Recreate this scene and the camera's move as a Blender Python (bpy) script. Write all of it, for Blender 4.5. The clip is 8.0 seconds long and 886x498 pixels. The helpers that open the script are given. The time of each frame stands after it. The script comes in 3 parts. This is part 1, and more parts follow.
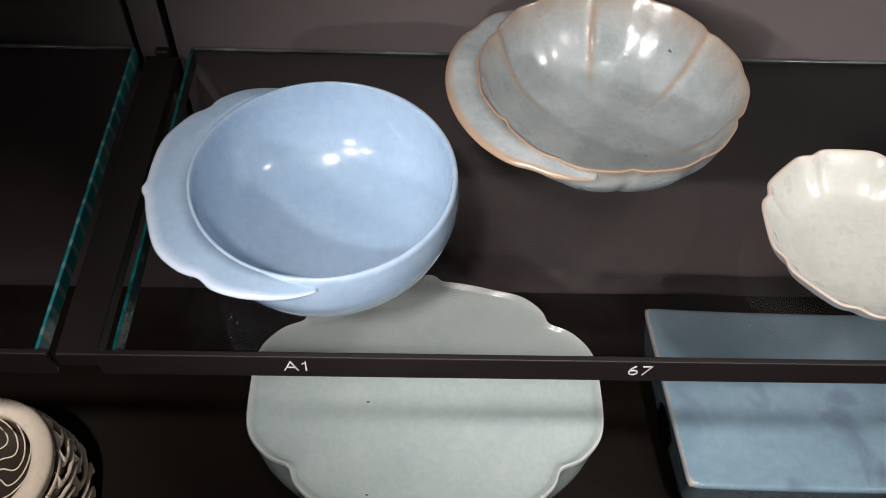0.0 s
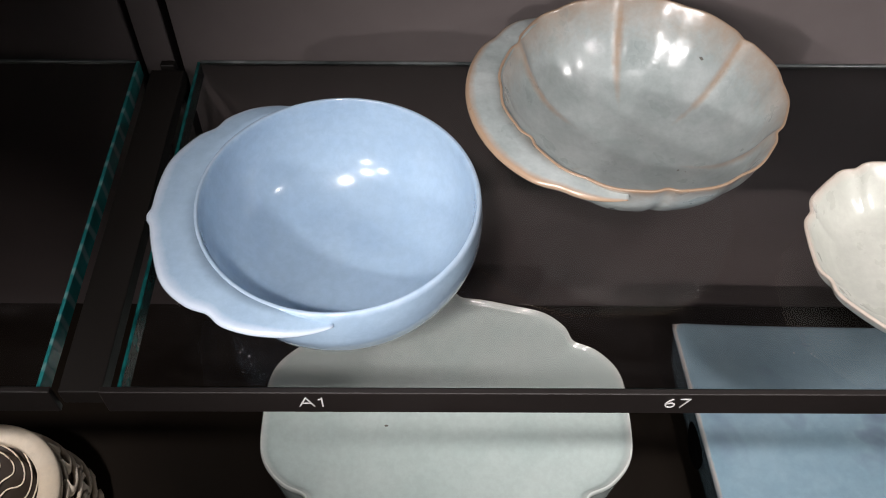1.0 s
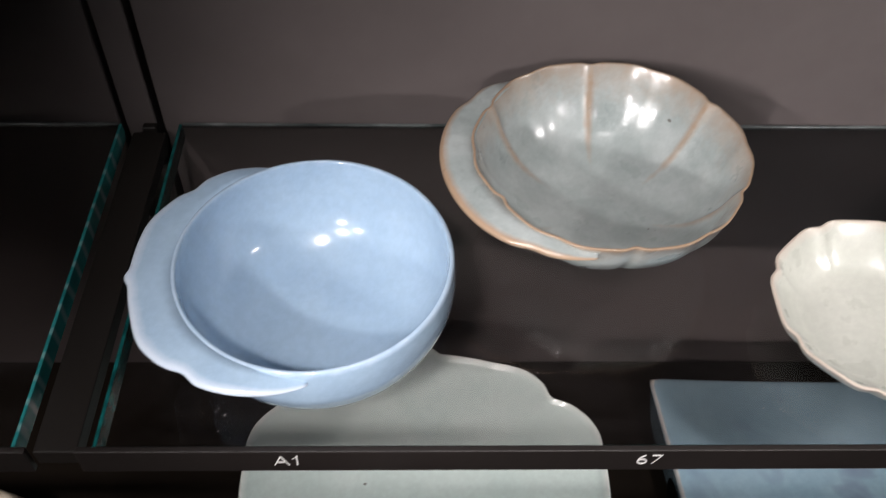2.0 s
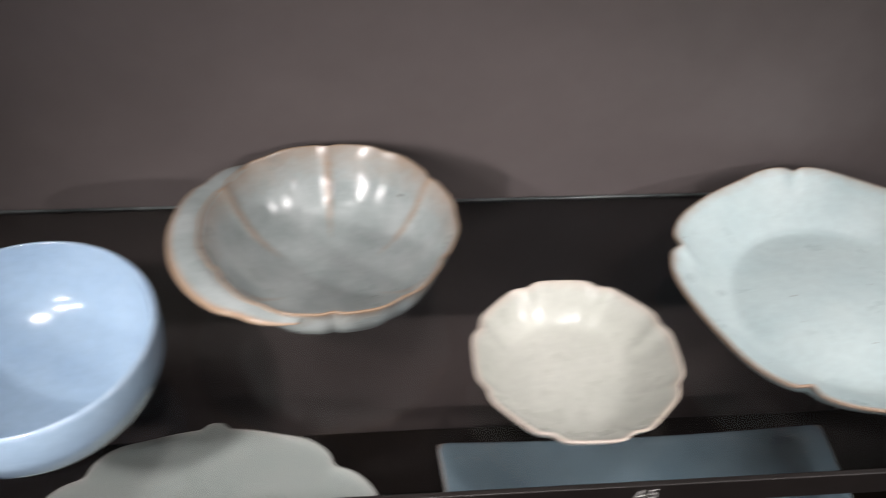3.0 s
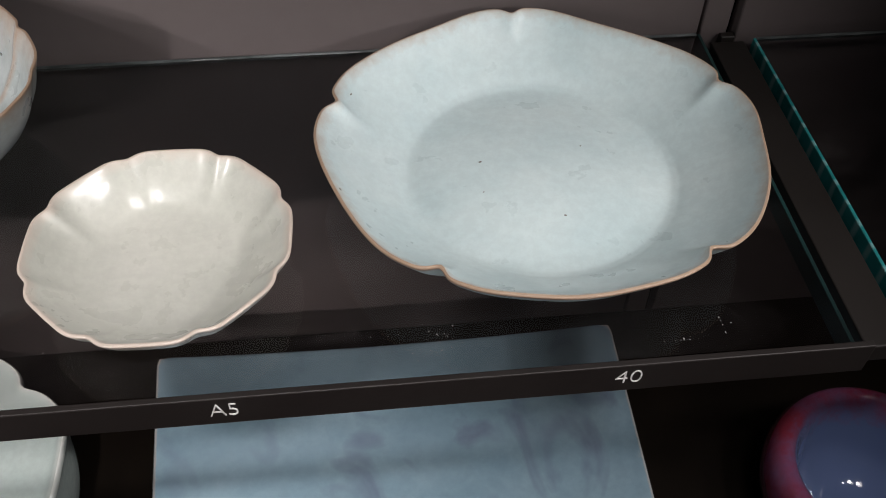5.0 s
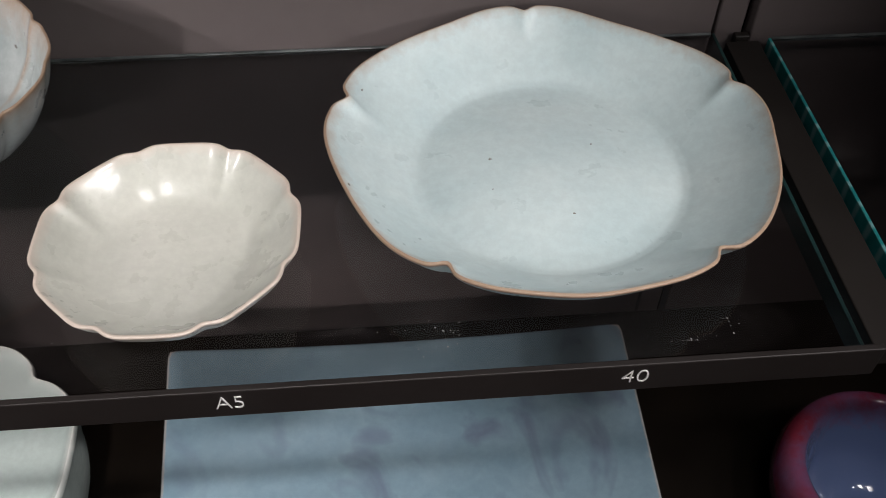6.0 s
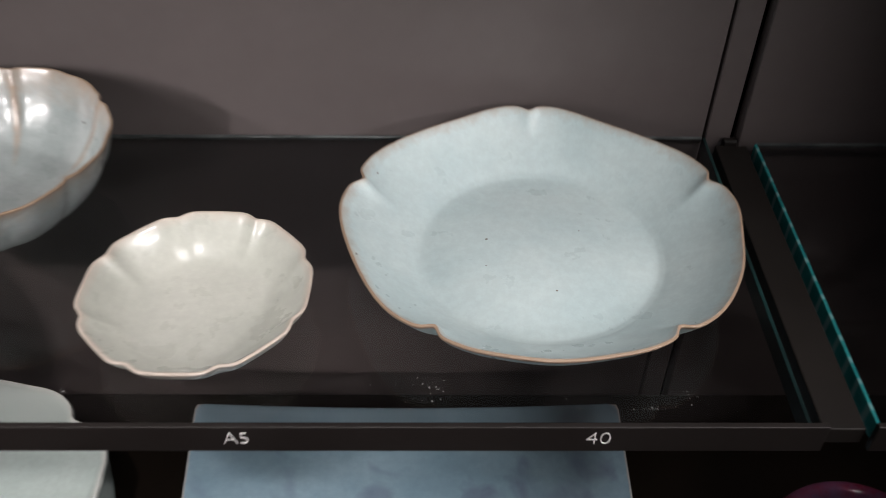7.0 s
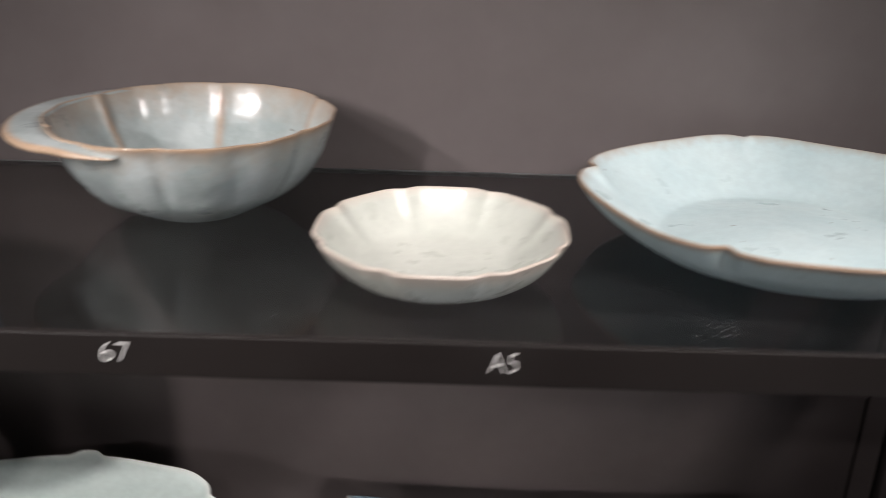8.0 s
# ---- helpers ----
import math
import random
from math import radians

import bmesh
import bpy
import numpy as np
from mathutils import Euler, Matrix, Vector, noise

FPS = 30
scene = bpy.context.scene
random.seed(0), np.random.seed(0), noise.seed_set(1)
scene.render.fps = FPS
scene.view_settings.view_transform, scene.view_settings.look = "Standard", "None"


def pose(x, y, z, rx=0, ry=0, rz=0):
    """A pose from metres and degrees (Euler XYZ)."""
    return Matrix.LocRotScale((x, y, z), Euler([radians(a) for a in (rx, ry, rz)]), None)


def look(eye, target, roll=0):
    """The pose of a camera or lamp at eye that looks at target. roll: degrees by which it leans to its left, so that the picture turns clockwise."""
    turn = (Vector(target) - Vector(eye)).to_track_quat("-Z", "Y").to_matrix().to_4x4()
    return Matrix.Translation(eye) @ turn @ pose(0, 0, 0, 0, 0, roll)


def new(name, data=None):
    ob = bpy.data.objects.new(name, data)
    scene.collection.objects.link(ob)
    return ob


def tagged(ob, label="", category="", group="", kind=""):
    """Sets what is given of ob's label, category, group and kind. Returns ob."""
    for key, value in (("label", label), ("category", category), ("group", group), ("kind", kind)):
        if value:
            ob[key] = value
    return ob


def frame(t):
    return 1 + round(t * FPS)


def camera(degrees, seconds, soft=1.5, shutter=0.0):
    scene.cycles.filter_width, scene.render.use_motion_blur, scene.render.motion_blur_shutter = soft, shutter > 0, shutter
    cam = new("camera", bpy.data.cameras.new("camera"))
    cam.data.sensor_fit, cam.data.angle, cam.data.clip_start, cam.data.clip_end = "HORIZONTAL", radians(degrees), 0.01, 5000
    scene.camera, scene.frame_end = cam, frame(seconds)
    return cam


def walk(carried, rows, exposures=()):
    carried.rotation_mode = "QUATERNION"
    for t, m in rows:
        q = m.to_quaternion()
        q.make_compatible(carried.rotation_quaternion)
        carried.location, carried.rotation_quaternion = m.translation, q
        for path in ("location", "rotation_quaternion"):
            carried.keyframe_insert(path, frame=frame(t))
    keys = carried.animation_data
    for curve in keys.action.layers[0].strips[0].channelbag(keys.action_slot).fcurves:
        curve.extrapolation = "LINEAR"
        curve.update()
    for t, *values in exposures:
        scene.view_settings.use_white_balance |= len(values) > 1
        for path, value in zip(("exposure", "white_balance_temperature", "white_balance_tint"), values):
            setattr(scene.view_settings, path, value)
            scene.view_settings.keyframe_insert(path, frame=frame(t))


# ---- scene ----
cam = camera(52.3, 8.0, soft=0.58, shutter=0.65)
PATH = [
    (0, (0.157, -0.225, 1.394), (0.197, 1.001, -0.185), 2.4),
    (0.5, (0.159, -0.207, 1.389), (0.188, 1.0, -0.205), 1.7),
    (0.8, (0.156, -0.2, 1.384), (0.17, 1.011, -0.207), 0.8),
    (1, (0.152, -0.196, 1.382), (0.166, 1.021, -0.205), 0.8),
    (1.2, (0.152, -0.196, 1.382), (0.159, 1.033, -0.197), 0.5),
    (2.3, (0.169, -0.206, 1.392), (0.232, 1.154, -0.074), 1.6),
    (2.5, (0.195, -0.217, 1.393), (0.27, 1.177, -0.039), 1.5),
    (2.8, (0.245, -0.234, 1.409), (0.356, 1.193, 0.012), 2.3),
    (3, (0.280, -0.237, 1.412), (0.458, 1.207, 0.037), 3.1),
    (3.2, (0.335, -0.236, 1.409), (0.489, 1.216, 0.042), 2.2),
    (3.5, (0.397, -0.229, 1.389), (0.568, 1.218, 0.02), 1.9),
    (3.8, (0.442, -0.221, 1.37), (0.632, 1.211, -0.012), 1.7),
    (4, (0.469, -0.217, 1.347), (0.658, 1.209, -0.043), 1.5),
    (4.2, (0.483, -0.209, 1.328), (0.674, 1.185, -0.093), 1.6),
    (4.5, (0.49, -0.206, 1.319), (0.657, 1.165, -0.128), 1.1),
    (4.7, (0.49, -0.202, 1.32), (0.655, 1.143, -0.151), 1.2),
    (5.8, (0.493, -0.199, 1.321), (0.631, 1.114, -0.182), 1.1),
    (6, (0.494, -0.201, 1.32), (0.62, 1.124, -0.174), 0.9),
    (6.5, (0.494, -0.203, 1.322), (0.581, 1.156, -0.142), 0.5),
    (6.8, (0.501, -0.212, 1.334), (0.563, 1.204, -0.077), 0.7),
    (7, (0.519, -0.246, 1.352), (0.54, 1.223, -0.004), 0.7),
    (7.2, (0.52, -0.28, 1.357), (0.518, 1.251, 0.07), 0.8),
    (7.5, (0.494, -0.295, 1.314), (0.491, 1.351, 0.178), 1.7),
    (7.8, (0.44, -0.295, 1.22), (0.396, 1.48, 0.3), 1.1),
    (8, (0.404, -0.31, 1.173), (0.379, 1.542, 0.417), 1.3),
]
walk(cam, [(t, look(eye, target, roll)) for t, eye, target, roll in PATH],
     exposures=[(0, 0.32), (2.5, 0.38), (4.5, 0.14), (6.5, 0.12), (7.2, 0.08), (7.5, 0.16), (8, 0.52)])

# ---- light ----
world = bpy.data.worlds.new("gallery")
world.use_nodes = True
world.node_tree.nodes["Background"].inputs[0].default_value = (0.9, 0.93, 1.0, 1)
world.node_tree.nodes["Background"].inputs[1].default_value = 0.0025
scene.world = world


def lamp(name, eye, target, power, w, h, spread, color=(1.0, 0.94, 0.935)):
    """A small rectangular spotlight, itself out of view."""
    data = bpy.data.lights.new(name, "AREA")
    data.shape, data.size, data.size_y, data.energy, data.color = "RECTANGLE", w, h, power, color
    data.spread = radians(spread)
    ob = new(name, data)
    ob.matrix_world = look(eye, target)
    return ob


# lamps out of view: steep spots over the front of the case, slanting ones at its ends, and low ones across the gallery
for eye, target, power, spread in (
    ((-0.20, -0.34, 1.80), (-0.18, 0.05, 0.80), 0.14, 24),
    ((0.07, -0.46, 1.76), (0.12, 0.08, 0.98), 0.095, 24),
    # added to brighten the lower pillows; also throws the rail's shadow band
    ((0.34, -0.30, 1.80), (0.30, 0.05, 0.80), 0.125, 30),
    ((0.56, -0.30, 1.80), (0.56, 0.06, 0.86), 0.14, 38),
    # fill lamp added for the plum bowl
    ((0.86, -0.36, 1.80), (0.84, 0.04, 0.78), 0.035, 22),
    ((1.05, -0.25, 1.68), (0.60, 0.10, 0.95), 0.075, 36),
):
    size = 0.20 if eye[0] == 0.56 else 0.045
    lamp("steep_spot", eye, target, power, size, size, spread)
lamp("end_spot", (-0.26, -0.72, 1.72), (0.17, 0.10, 1.00), 0.115, 0.04, 0.04, 28)
lamp("end_spot", (1.50, -0.47, 1.85), (0.48, 0.10, 0.97), 0.14, 0.04, 0.04, 27)
lamp("low_spot", (-1.00, -1.35, 2.02), (0.37, 0.25, 1.09), 0.11, 0.05, 0.05, 16)
lamp("low_spot", (-0.52, -1.60, 1.70), (0.32, 0.25, 1.05), 0.115, 0.045, 0.045, 19)
# this one is a fill added to lift the lower shelf and its wall
lamp("low_spot", (0.95, -1.55, 1.70), (0.45, 0.12, 0.80), 0.043, 0.07, 0.07, 13)
lamp("low_spot", (1.35, -1.60, 2.05), (0.50, 0.22, 1.06), 0.070, 0.06, 0.06, 15)


# ---- materials ----
def material(name):
    m = bpy.data.materials.new(name)
    m.use_nodes = True
    return m, m.node_tree, m.node_tree.nodes["Principled BSDF"]


def node(tree, kind, **values):
    n = tree.nodes.new(kind)
    for key, value in values.items():
        n.inputs[key].default_value = value
    return n


def coords(tree):
    return tree.nodes.new("ShaderNodeTexCoord").outputs["Object"]


def ramp(tree, source, stops):
    r = tree.nodes.new("ShaderNodeValToRGB")
    while len(r.color_ramp.elements) < len(stops):
        r.color_ramp.elements.new(0.5)
    for e, (p, c) in zip(r.color_ramp.elements, stops):
        e.position, e.color = p, (*c, 1) if len(c) == 3 else c
    tree.links.new(source, r.inputs[0])
    return r.outputs[0]


def mixed(tree, fac, a, b):
    m = tree.nodes.new("ShaderNodeMix")
    m.data_type = "RGBA"
    for socket, value in ((m.inputs[0], fac), (m.inputs[6], a), (m.inputs[7], b)):
        if isinstance(value, (int, float)):
            socket.default_value = value
        elif isinstance(value, tuple):
            socket.default_value = (*value, 1)
        else:
            tree.links.new(value, socket)
    return m.outputs[2]


def noisy(tree, scale, detail=4, rough=0.55, distortion=0.0):
    n = node(tree, "ShaderNodeTexNoise", Scale=scale, Detail=detail, Roughness=rough, Distortion=distortion)
    tree.links.new(coords(tree), n.inputs["Vector"])
    return n.outputs[0]


def bumped(tree, bsdf, height, strength, distance):
    b = node(tree, "ShaderNodeBump", Strength=strength, Distance=distance)
    tree.links.new(height, b.inputs["Height"])
    tree.links.new(b.outputs[0], bsdf.inputs["Normal"])


def painted(name, base, rough, grain=400, spread=0.15, metal=0.0, bump=0.05, gloss=0.5):
    """A painted or powder-coated surface with slight blotches and grain."""
    m, t, b = material(name)
    dark = tuple(c * (1 - spread) for c in base)
    light = tuple(c * (1 + spread) for c in base)
    t.links.new(ramp(t, noisy(t, 7, 5), [(0.35, dark), (0.65, light)]), b.inputs["Base Color"])
    t.links.new(ramp(t, noisy(t, 30, 5), [(0.3, (rough * 0.85,) * 3), (0.7, (rough * 1.15,) * 3)]), b.inputs["Roughness"])
    b.inputs["Metallic"].default_value, b.inputs["Specular IOR Level"].default_value = metal, gloss
    bumped(t, b, noisy(t, grain, 2), bump, 0.0005)
    return m


def glaze(name, base, thick, thin, rough=0.12, speck=(0.1, 0.08, 0.06), specks=0.0, blotch=22.0, bump=0.12, coat=0.3, sheen=0.15):
    """Celadon glaze: cloudy body colour, thin and toasted where the mesh says so, with faint unevenness and pits."""
    m, t, b = material(name)
    c = mixed(t, ramp(t, noisy(t, blotch, 6, 0.6), [(0.35, (0, 0, 0)), (0.68, (1, 1, 1))]), base, thick)
    fine = ramp(t, noisy(t, blotch * 9, 5, 0.7), [(0.40, (0.93, 0.93, 0.93)), (0.62, (1.0, 1.0, 1.0))])
    mul = t.nodes.new("ShaderNodeMix")
    mul.data_type, mul.blend_type = "RGBA", "MULTIPLY"
    mul.inputs[0].default_value = 1.0
    t.links.new(c, mul.inputs[6]), t.links.new(fine, mul.inputs[7])
    c = mul.outputs[2]
    if specks:
        v = node(t, "ShaderNodeTexVoronoi", Scale=specks)
        t.links.new(coords(t), v.inputs["Vector"])
        c = mixed(t, ramp(t, v.outputs["Distance"], [(0.03, (1, 1, 1)), (0.06, (0, 0, 0))]), c, speck)
    a = t.nodes.new("ShaderNodeAttribute")
    a.attribute_name = "thin"
    wob = t.nodes.new("ShaderNodeMath")
    wob.operation = "MULTIPLY_ADD"
    t.links.new(noisy(t, 120, 4, 0.7), wob.inputs[0])
    wob.inputs[1].default_value = 0.5
    t.links.new(a.outputs["Fac"], wob.inputs[2])
    c = mixed(t, ramp(t, wob.outputs[0], [(0.43, (0, 0, 0)), (1.05, (1, 1, 1))]), c, thin)
    t.links.new(c, b.inputs["Base Color"])
    t.links.new(ramp(t, noisy(t, 60, 4), [(0.3, (rough * 0.7,) * 3), (0.7, (rough * 1.4,) * 3)]), b.inputs["Roughness"])
    b.inputs["Coat Weight"].default_value, b.inputs["Coat Roughness"].default_value = coat, sheen
    bumped(t, b, noisy(t, 55, 3, 0.5), bump, 0.002)
    return m


WALL = painted("taupe_fabric_paint", (0.119, 0.099, 0.097), 0.75, 900, 0.10)
FRAME = painted("bronze_powder_coat", (0.017, 0.0135, 0.0125), 0.5, 1500, 0.15, gloss=0.4)
ARM = painted("dark_bronze_bracket", (0.014, 0.0115, 0.010), 0.55, 1500, 0.15, gloss=0.35)
# near black that paints in the dark of panel gaps and vent hole
BLACK = painted("unlit_black", (0.002, 0.002, 0.002), 0.8, gloss=0.05)
DARK = painted("dark_gallery", (0.03, 0.028, 0.027), 0.8, 60)
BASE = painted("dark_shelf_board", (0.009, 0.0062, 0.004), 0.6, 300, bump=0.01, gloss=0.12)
FLECK = painted("dried_specks", (0.45, 0.44, 0.43), 0.6, 800, 0.2)
WHITE = painted("white_lettering", (0.80, 0.79, 0.77), 0.5, 800, 0.03)

# tinted float glass: each face lets four fifths through and mirrors by its gloss
GLASS, t_, b_ = material("clear_shelf_glass")
t_.nodes.remove(b_)
clear = node(t_, "ShaderNodeBsdfTransparent", Color=(0.90, 0.885, 0.88, 1))
gloss = node(t_, "ShaderNodeBsdfGlossy", Color=(1, 1, 1, 1))
t_.links.new(ramp(t_, noisy(t_, 14, 6, 0.7), [(0.45, (0.02, 0.02, 0.02)), (0.75, (0.12, 0.12, 0.12))]), gloss.inputs["Roughness"])
fres = node(t_, "ShaderNodeFresnel", IOR=1.45)
blend = t_.nodes.new("ShaderNodeMixShader")
t_.links.new(fres.outputs[0], blend.inputs[0])
t_.links.new(clear.outputs[0], blend.inputs[1])
t_.links.new(gloss.outputs[0], blend.inputs[2])
dust = node(t_, "ShaderNodeBsdfDiffuse", Color=(0.55, 0.49, 0.49, 1))
wiped = t_.nodes.new("ShaderNodeMapping")
wiped.inputs["Scale"].default_value, wiped.inputs["Rotation"].default_value = (9, 26, 10), (0, 0, 0.9)
t_.links.new(coords(t_), wiped.inputs["Vector"])
smear = node(t_, "ShaderNodeTexNoise", Scale=1.0, Detail=7, Roughness=0.62, Distortion=0.9)
t_.links.new(wiped.outputs[0], smear.inputs["Vector"])
dusty = t_.nodes.new("ShaderNodeMixShader")
t_.links.new(ramp(t_, smear.outputs[0], [(0.40, (0.002, 0.002, 0.002)), (0.60, (0.010, 0.010, 0.010)), (0.80, (0.045, 0.045, 0.045))]), dusty.inputs[0])
t_.links.new(blend.outputs[0], dusty.inputs[1])
t_.links.new(dust.outputs[0], dusty.inputs[2])
t_.links.new(dusty.outputs[0], t_.nodes["Material Output"].inputs["Surface"])

EDGE, t_, b_ = material("green_glass_edge")
# pale bands across the edge are reflections painted into its colour
wave = node(t_, "ShaderNodeTexWave", Scale=21.0, Distortion=2.2, Detail=2.0)
wave.bands_direction = "Y"
t_.links.new(coords(t_), wave.inputs["Vector"])
body = ramp(t_, noisy(t_, 30, 3), [(0.35, (0.012, 0.17, 0.175)), (0.7, (0.04, 0.31, 0.31))])
t_.links.new(mixed(t_, ramp(t_, wave.outputs[0], [(0.70, (0, 0, 0)), (0.97, (0.35, 0.35, 0.35))]), body, (0.42, 0.62, 0.62)), b_.inputs["Base Color"])
b_.inputs["Roughness"].default_value, b_.inputs["Specular IOR Level"].default_value = 0.12, 0.7
bumped(t_, b_, noisy(t_, 160, 2), 0.2, 0.001)

# dimmer copy of the green edge, shade painted in where glass covers it
EDGE_DIM, t_, b_ = material("dimmed_glass_edge")
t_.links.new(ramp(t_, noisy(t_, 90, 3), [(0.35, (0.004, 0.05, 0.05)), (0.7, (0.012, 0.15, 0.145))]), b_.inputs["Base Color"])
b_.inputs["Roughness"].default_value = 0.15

# darkest copy of the green edge, its shade put into the colour
EDGE_SHADED, t_, b_ = material("shaded_glass_edge")
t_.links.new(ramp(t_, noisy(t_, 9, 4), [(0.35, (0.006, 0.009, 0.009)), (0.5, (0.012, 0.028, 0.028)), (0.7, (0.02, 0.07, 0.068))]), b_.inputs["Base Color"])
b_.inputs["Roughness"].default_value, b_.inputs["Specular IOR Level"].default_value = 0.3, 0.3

# the back edge's broken gleam is painted as pale grey patches
ARRIS, t_, b_ = material("gleaming_glass_arris")
t_.links.new(ramp(t_, noisy(t_, 16, 4, 0.65), [(0.40, (0.03, 0.04, 0.04)), (0.58, (0.16, 0.18, 0.18)), (0.70, (0.42, 0.45, 0.45))]), b_.inputs["Base Color"])
b_.inputs["Roughness"].default_value, b_.inputs["Coat Weight"].default_value, b_.inputs["Coat Roughness"].default_value = 0.3, 1.0, 0.05

CLEAR, t_, b_ = material("clear_glass_underside")
t_.nodes.remove(b_)
clear = node(t_, "ShaderNodeBsdfTransparent", Color=(0.90, 0.885, 0.88, 1))
t_.links.new(clear.outputs[0], t_.nodes["Material Output"].inputs["Surface"])

BLUE = glaze("pale_blue_glaze", (0.352, 0.488, 0.645), (0.412, 0.553, 0.70), (0.57, 0.65, 0.76), 0.17, bump=0.05, coat=0.7, sheen=0.11)
GREYGREEN = glaze("grey_green_glaze", (0.375, 0.430, 0.425), (0.555, 0.605, 0.60), (0.43, 0.30, 0.205), 0.33, blotch=34, bump=0.7, coat=1.0, sheen=0.19)
CREAM = glaze("ivory_celadon_glaze", (0.60, 0.62, 0.555), (0.675, 0.685, 0.62), (0.66, 0.57, 0.49), 0.30, bump=0.28, coat=0.5, sheen=0.11)
ICE = glaze("icy_blue_celadon_glaze", (0.565, 0.695, 0.705), (0.66, 0.775, 0.775), (0.41, 0.29, 0.205), 0.36, bump=0.12, coat=0.06, sheen=0.25)
# the last, whitish colour is edge wear together with painted glints
PALE = glaze("pale_celadon_glaze", (0.57, 0.68, 0.65), (0.64, 0.735, 0.705), (0.76, 0.80, 0.76), 0.15, bump=0.16, coat=0.35, sheen=0.09)
SKY = glaze("sky_blue_glaze", (0.235, 0.365, 0.45), (0.31, 0.445, 0.525), (0.66, 0.60, 0.54), 0.15, blotch=14, bump=0.16, coat=0.6, sheen=0.07)
b_ = SKY.node_tree.nodes["Principled BSDF"]
t_ = SKY.node_tree
under = b_.inputs["Base Color"].links[0].from_socket
stretch = t_.nodes.new("ShaderNodeMapping")
stretch.inputs["Scale"].default_value, stretch.inputs["Rotation"].default_value = (17, 11, 11), (0, 0, 0.6)
t_.links.new(coords(t_), stretch.inputs["Vector"])
swirl = node(t_, "ShaderNodeTexNoise", Scale=1.0, Detail=3, Roughness=0.5, Distortion=1.6)
t_.links.new(stretch.outputs[0], swirl.inputs["Vector"])
t_.links.new(mixed(t_, ramp(t_, swirl.outputs[0], [(0.56, (0, 0, 0)), (0.78, (0.75, 0.75, 0.75))]), under, (0.13, 0.14, 0.22)), b_.inputs["Base Color"])
PLUM = glaze("plum_red_glaze", (0.30, 0.032, 0.060), (0.25, 0.10, 0.21), (0.12, 0.165, 0.31), 0.09, blotch=30, coat=0.9, sheen=0.05)
BISCUIT = glaze("cream_slip", (0.84, 0.70, 0.53), (0.88, 0.78, 0.64), (0.2, 0.12, 0.07), 0.35)
IRON = painted("iron_spot_brown", (0.17, 0.165, 0.145), 0.4)
BROWN = glaze("dark_brown_ground", (0.030, 0.022, 0.016), (0.05, 0.035, 0.025), (0.02, 0.015, 0.01), 0.4)


# ---- building helpers ----
def part(name, bm, mat, parent=None, label="", smooth=True):
    """Links a bmesh as one mesh object, under a thing or a part."""
    me = bpy.data.meshes.new(name)
    bm.to_mesh(me), bm.free()
    for m in mat if isinstance(mat, (list, tuple)) else (mat,):
        me.materials.append(m)
    if smooth:
        me.shade_smooth()
    ob = new(name, me)
    if parent:
        ob.parent = parent
        ob.matrix_parent_inverse = Matrix.Translation(-parent.matrix_basis.translation)
    return tagged(ob, label)


def thing(name, at, label, category, group="", kind=""):
    ob = new(name)
    ob.location = at
    ob.matrix_basis = Matrix.Translation(at)
    return tagged(ob, label, category, group, kind)


def box(x0, x1, y0, y1, z0, z1, bevel=0.0, seg=2):
    bm = bmesh.new()
    bmesh.ops.create_cube(bm, size=1)
    for v in bm.verts:
        v.co = ((x0 + x1) / 2 + v.co.x * (x1 - x0), (y0 + y1) / 2 + v.co.y * (y1 - y0), (z0 + z1) / 2 + v.co.z * (z1 - z0))
    if bevel:
        bmesh.ops.bevel(bm, geom=list(bm.edges), offset=bevel, segments=seg, affect="EDGES", profile=0.5)
    return bm


def curve_through(points, steps=6):
    """A smooth profile through control points (Catmull-Rom)."""
    p = np.array(points, float)
    p = np.vstack([2 * p[0] - p[1], p, 2 * p[-1] - p[-2]])
    out = []
    for i in range(1, len(p) - 2):
        for s in np.arange(steps) / steps:
            a, b, c, d = p[i - 1 : i + 3]
            out.append(0.5 * (2 * b + (c - a) * s + (2 * a - 5 * b + 4 * c - d) * s**2 + (3 * b - a - 3 * c + d) * s**3))
    return np.array(out + [p[-2]])


def rings(rows, n, closed_end=True):
    """A bmesh skin over rows of n points each, with caps at both ends. Rows: lists of (x, y, z, thin)."""
    bm = bmesh.new()
    layer = bm.verts.layers.float.new("thin")
    grid = []
    for row in rows:
        line = []
        for x, y, z, thin in row:
            v = bm.verts.new((x, y, z))
            v[layer] = thin
            line.append(v)
        grid.append(line)
    for a, b in zip(grid, grid[1:]):
        for i in range(n):
            bm.faces.new((a[i], a[(i + 1) % n], b[(i + 1) % n], b[i]))
    if closed_end:
        for line, flip in ((grid[0], True), (grid[-1], False)):
            c = bm.verts.new(sum((v.co for v in line), Vector()) / n)
            c[layer] = line[0][layer]
            for i in range(n):
                a, b = line[i], line[(i + 1) % n]
                bm.faces.new((b, a, c) if flip else (a, b, c))
    bmesh.ops.recalc_face_normals(bm, faces=bm.faces)
    return bm


